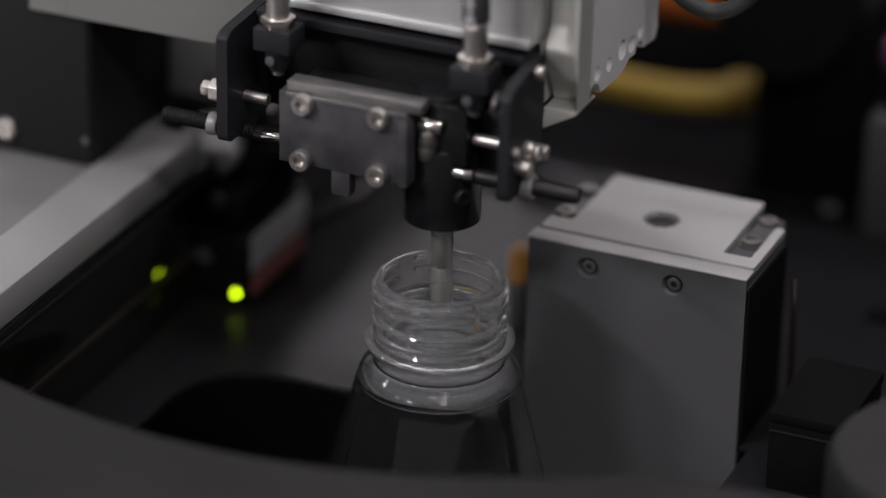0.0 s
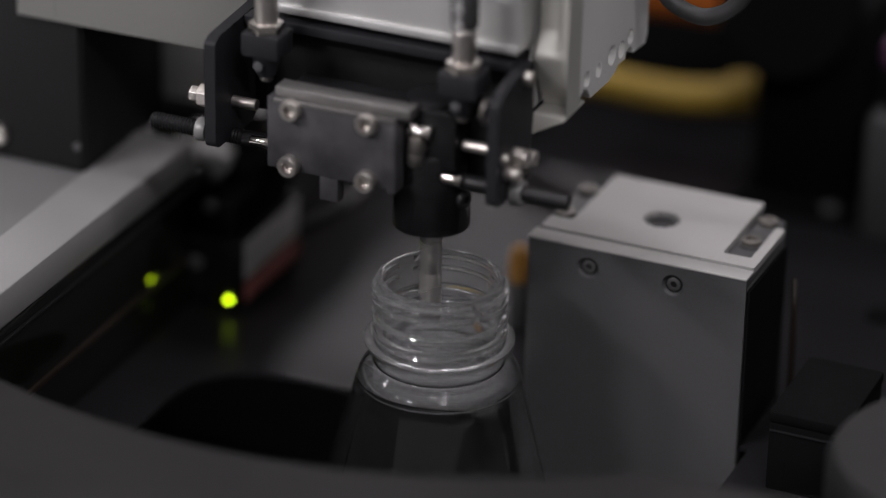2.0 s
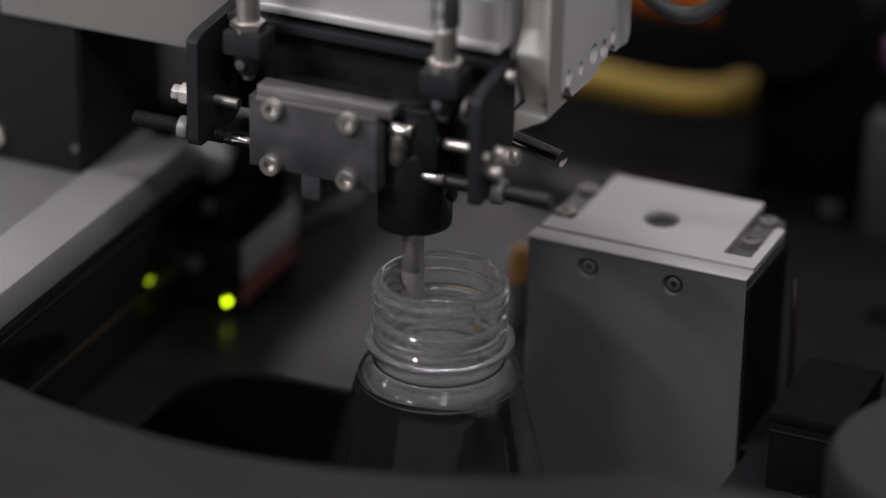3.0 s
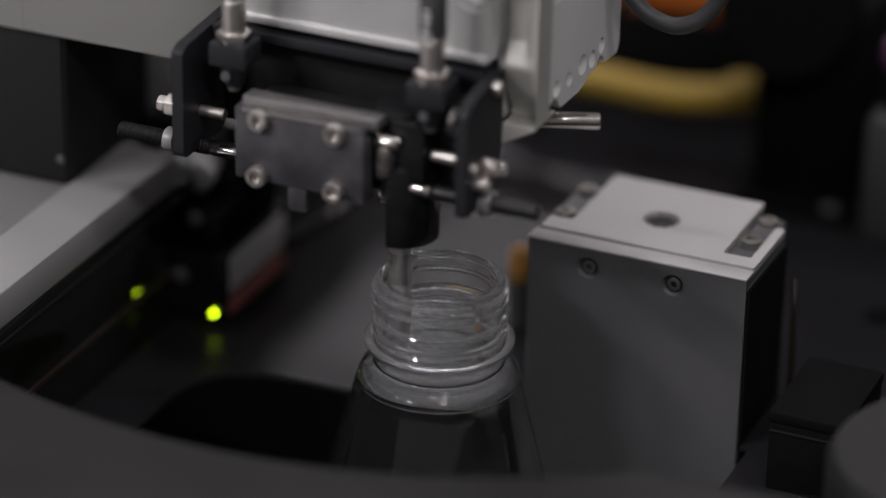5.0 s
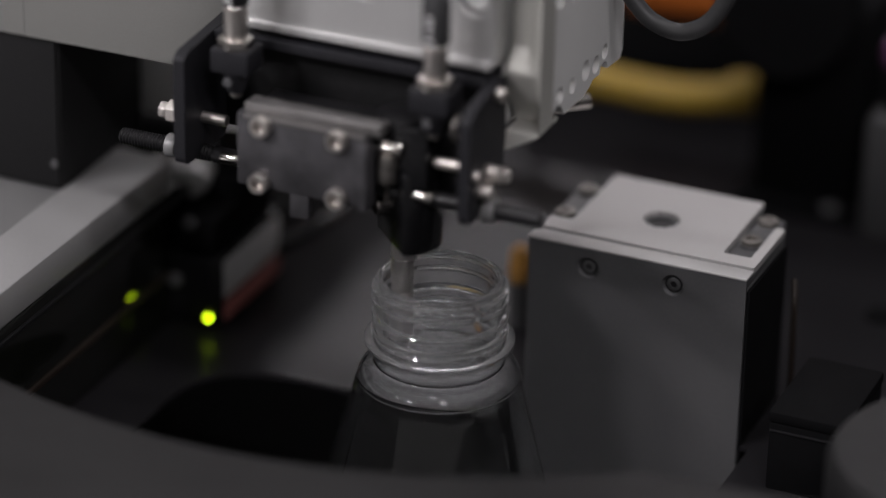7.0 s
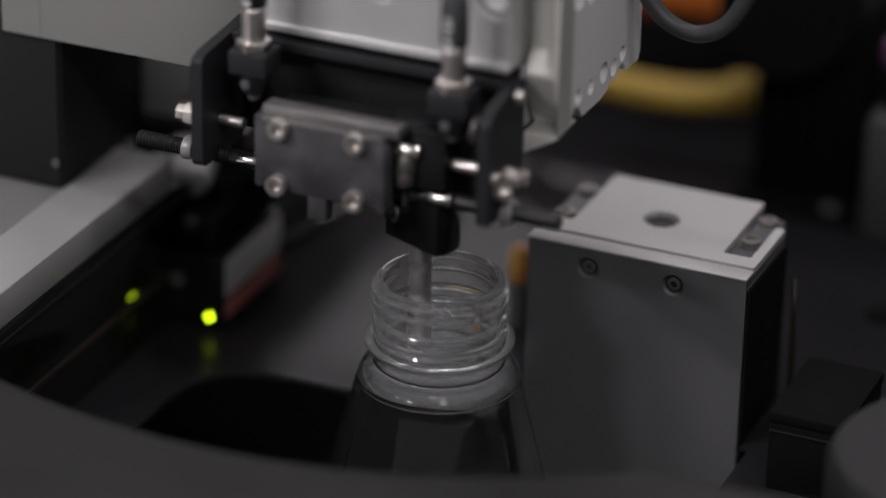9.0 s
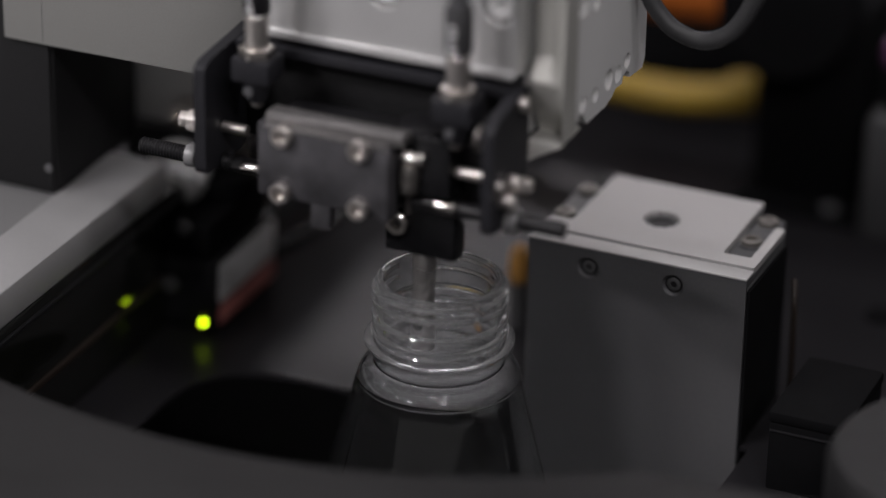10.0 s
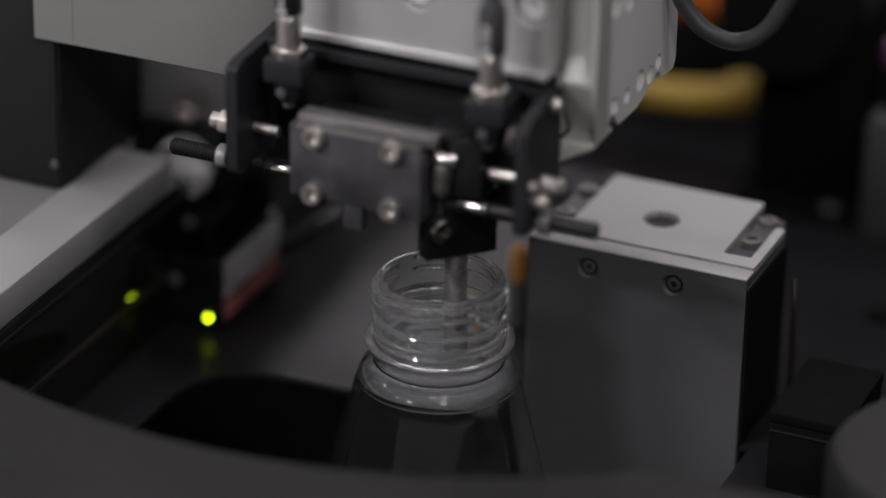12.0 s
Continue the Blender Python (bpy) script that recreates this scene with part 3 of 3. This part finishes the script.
    right = part("bracket_side", side_plate(rounded([(-16, 86), (-8, 86), (7, 92), (9, 100), (9, 121), (3, 121), (-12.5, 118.5), (-16, 116.5)], [3, 4, 3, 0, 2, 3, 1.5, 1], 5), 22.8, 26.0, 0.4), PLATE_BLACK, th, "black side plate")
    part("pivot_screw", rod((26, 2.4, 118), (28.5, 2.4, 118), 2.3, 2.0, 24, 0.4), SCREW, right)
    part("circlip", lathe([(3.6, 0), (3.8, 0.5), (3.6, 1), (3.0, 1), (2.9, 0.5), (3.0, 0)], 32, (20.0, -11.4, 112.4), (1, 0, 0)), SCREW_DULL, right)
    # guide shafts
    part("upper_shaft", rod((-66, -5, 97.9), (-51.6, -5, 97.9), 1.7, None, 24, 0.5), SCREW, th, "bright steel guide stub")
    part("upper_shaft", rod((11.2, -5, 98.2), (27, -5, 98.2), 1.7, None, 24, 0.5), SCREW, th, "bright steel guide stub")
    part("lower_shaft", rod((-56, -5, 87.2), (43, -5, 87.2), 2.3, None, 24, 0.6), BLACK, th, "black guide shaft")
    for x0, x1 in ((-85.3, -56),):
        turns = [(2.1 + 0.35 * (k % 2), x0 + 0.4 + (x1 - x0 - 0.8) * k / 60) for k in range(61)]
        part("shaft_thread", lathe([(0, x0), (1.7, x0)] + turns + [(1.7, x1), (0, x1)], 20, (0, -5, 87.2), (1, 0, 0)), BLACK, th, "black threaded shaft end")
    part("bright_sleeve", rod((5.6, -7, 88.2), (12.2, -7, 88.2), 1.9, None, 28, 0.5), STEEL, th)
    part("bright_sleeve", rod((-53.2, -6, 87.4), (-46.5, -6, 87.4), 1.7, None, 28, 0.5), STEEL, th)
    for x, r, w in ((-69.6, 3.5, 6.6), (-72.4, 2.5, 2.8), (26.2, 3.0, 2.8), (29.0, 2.3, 1.8)):
        part("lock_nut", rod((x, -5, 97.7), (x + w, -5, 97.7), r, None, 6 if w > 2.5 else 24, 0.3), SCREW, th)
    cap_screw(th, (26.0, -12, 99.5), (1, 0, 0), 1.7, 1.6)
    cap_screw(th, (26.0, -9.5, 94.5), (1, 0, 0), 2.1, 4.0)
    cap_screw(th, (26.0, 1.5, 95.0), (1, 0, 0), 2.3, 4.4)
    for x, w, r in ((26.2, 3.4, 3.9), (-70.4, 3.2, 3.5)):
        part("stop_collar", rod((x, -5, 87.2), (x + w, -5, 87.2), r, r * 0.92, 28, 0.5), ALU_TABLE, th)
    # carriage round the spindle
    part("carriage", box(-1.0, 10.6, -9, 8.5, 90.5, 108, 0.8), BLACK_SATIN, th)
    part("carriage_arm", box(-8, 8, -2, 8.8, 92, 104, 0.8), BLACK, th)
    part("carriage_wing", box(11.2, 22.6, 0, 8.4, 83.2, 104, 0.5), BLACK, th)
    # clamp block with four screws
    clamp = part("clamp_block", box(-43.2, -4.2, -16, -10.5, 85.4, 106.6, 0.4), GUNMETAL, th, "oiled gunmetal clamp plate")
    # The top bar and upper edge take a lighter gunmetal than the plate.
    part("clamp_top", box(-41.2, -0.4, -15.2, -9.0, 106.7, 109.7, 0.4), GUNMETAL_TOP, th, "lighter gunmetal top bar")
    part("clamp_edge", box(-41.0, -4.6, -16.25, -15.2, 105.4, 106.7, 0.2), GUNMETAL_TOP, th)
    part("clamp_core", box(-41, -5, -10.4, 4, 87, 106.6, 0.4), BLACK, th)
    part("clamp_tab", box(-27.4, -21.6, -15.6, -11.5, 78.1, 85.6, 0.5), GUNMETAL, th)
    part("clamp_side", box(-6.6, -4.0, -16.3, -10.2, 84.5, 104.8, 0.4), GUNMETAL, th)
    for x, z in ((-35.4, 104.2), (-12.4, 104.4), (-36.0, 87.2), (-12.6, 87.2)):
        cap_screw(clamp, (x, -16, z), (0, -1, 0), 3.1, 2.6, SCREW, "screw", 0.7)
    # brass-toned spring contact between clamp and spindle
    part("spring_pin", rod((-3.2, -9.5, 101.6), (3.8, -9.5, 101.6), 2.2, None, 24, 0.5), STEEL, th)
    part("spring_post", join(rod((-0.6, -9.6, 96), (-0.6, -9.6, 100.2), 3.0, 2.6, 20, 0.4), rod((-0.9, -9.6, 91.5), (-0.9, -9.6, 95.8), 2.5, 2.8, 20, 0.4)), SCREW_DULL, th)
    part("spring_coil", sweep([(-3.2 + 0.25 * math.sin(k * 1.571) + 1.2, -7 + 1.2 * math.cos(k * 1.571), 84 + k * 0.28) for k in range(52)], 0.35, 8, 2), SCREW, th)
    plunger(th, -47.2, -8, 121.8, BLACK)
    plunger(th, 12.2, -8, 121.0, RUBBER)
    # hanging cable loop
    part("cable", sweep([(37, 60, 160), (37.2, 60, 139.5), (40.1, 60, 131.4), (43.8, 60, 126.1), (49.2, 60, 121.9), (57.2, 60, 120.4), (65.1, 60, 124.6), (70.4, 60, 133.3), (74, 60, 144), (76, 60, 165)], 2.5), RUBBER, th, "dark grey cable loop")
    return th


def spindle(head):
    """Turns about the tube: a black D-shaped collar, a steel tube with a sensing hole, a side lever."""
    sp = new("spindle")
    sp.parent = head
    sp.empty_display_size = 0.01
    tagged(sp, "turning black collar with steel probe tube")
    flat = radians(69)
    outline = [(10.9 * math.cos(flat + (2 * math.pi - 2 * flat) * i / 44), 10.9 * math.sin(flat + (2 * math.pi - 2 * flat) * i / 44)) for i in range(45)]
    part("collar", slab(outline, [], 70.4, 94, 0.6), BLACK_SATIN, sp, "black D-shaped clamp collar")
    tube = part("probe_tube", lathe([(2.3, 40.2), (3.0, 40.2), (3.2, 40.6), (3.2, 54.95), (3.17, 55.0), (3.17, 55.1), (3.2, 55.15), (3.2, 70.6), (2.3, 70.6), (2.3, 40.2)], 40), STEEL_TUBE, sp, "slim steel probe tube")
    part("sensing_hole", lathe([(1.35, 0), (1.35, 0.3), (0, 0.3)], 20, (2.98, 0, 48.4), (1, 0, 0)), SOOT, tube)
    part("clamp_screw", lathe([(0, 0), (3.4, 0), (3.4, 2.4), (3.0, 2.8), (1.8, 2.8), (1.8, 1.2), (0, 1.2)], 24, (3.6, -6.2, 79.5), (1, 0, 0), 4), STEEL, sp)
    part("socket", rod((4.75, -6.2, 79.5), (4.9, -6.2, 79.5), 1.75, None, 6), BLACK, sp, "dark hexagon socket")
    part("side_screw", lathe([(0, 0), (2.6, 0), (2.6, 1.6), (2.2, 2.0), (1.2, 2.0), (1.2, 1.0), (0, 1.0)], 24, (-8.6, -5.2, 80.5), (-0.86, -0.5, 0)), BLACK, sp)
    part("hub", rod((0, 0, 94), (0, 0, 109), 7.5, None, 36, 0.4), BLACK, sp)
    return sp


def swing_arm(head):
    """A bright rod that swings in step with the spindle, under the housing."""
    arm = new("swing_arm")
    arm.parent = head
    arm.empty_display_size = 0.01
    tagged(arm, "polished steel rod on a black hub under the housing")
    rodding = part("rod", rod((-6, 0, 0), (-50, 0, 0), 2.4, None, 40, 0.4), STEEL, arm, "polished steel rod")
    part("hub", lathe([(0, -4), (7, -4), (7.6, -3), (7.6, 16), (0, 16)], 40), BLACK, arm, "black hub")
    return arm, rodding


ARM = (-11.5, 43, 86.1)
head = moving_head()
turner = spindle(head)
arm, arm_rod = swing_arm(head)


# ---- movement ----
def motions():
    """The probe touches the neck wall, draws back, turns by a sixteenth and touches again."""
    OUT, BACK = 11.4, 7.9
    # seconds at which each of ten stations is reached, left, and drawn back from
    stations = [(-0.6, 0.3, 0.42, 0.6), (0.8, 1.7, 1.82, 2.03), (2.2, 3.1, 3.26, 3.45), (3.6, 4.55, 4.68, 4.80), (4.93, 5.9, 6.0, 6.27),
                (6.45, 7.35, 7.46, 7.65), (7.82, 8.8, 8.98, 9.12), (9.3, 10.1, 10.2, 10.39), (10.53, 11.6, 11.77, 11.9), (12.0, 13, 13, 13)]
    path = []
    for k, (reach, leave, drawn, go) in enumerate(stations):
        a = 112.5 + 22.5 * k
        for t, r in ((reach, OUT), (leave, OUT), (drawn, BACK), (go, BACK)):
            path.append((t, a, r))
    path = [(max(t, 0.0), a, r) for t, a, r in path if t <= 12.0]
    head_rows, slide_rows, turn_rows = [], [], []
    for t, a, r in path:
        x, y = r * math.cos(radians(a)) * MM, r * math.sin(radians(a)) * MM
        head_rows.append((t, pose(x, y, 0)))
        slide_rows.append((t, pose(0, y - 0.0100, 0)))
        turn_rows.append((t, pose(0, 0, 0, 0, 0, a)))
    walk(head, head_rows)
    walk(slide, slide_rows)
    walk(turner, turn_rows)
    walk(arm, [(t, pose(ARM[0] * MM, ARM[1] * MM, ARM[2] * MM) @ m) for t, m in turn_rows])
    # the rod slides in behind the collar at the first station
    walk(arm_rod, [(0, pose(0.012, 0, 0)), (0.6, pose(0.012, 0, 0)), (0.8, pose(0, 0, 0)), (12, pose(0, 0, 0))])


motions()
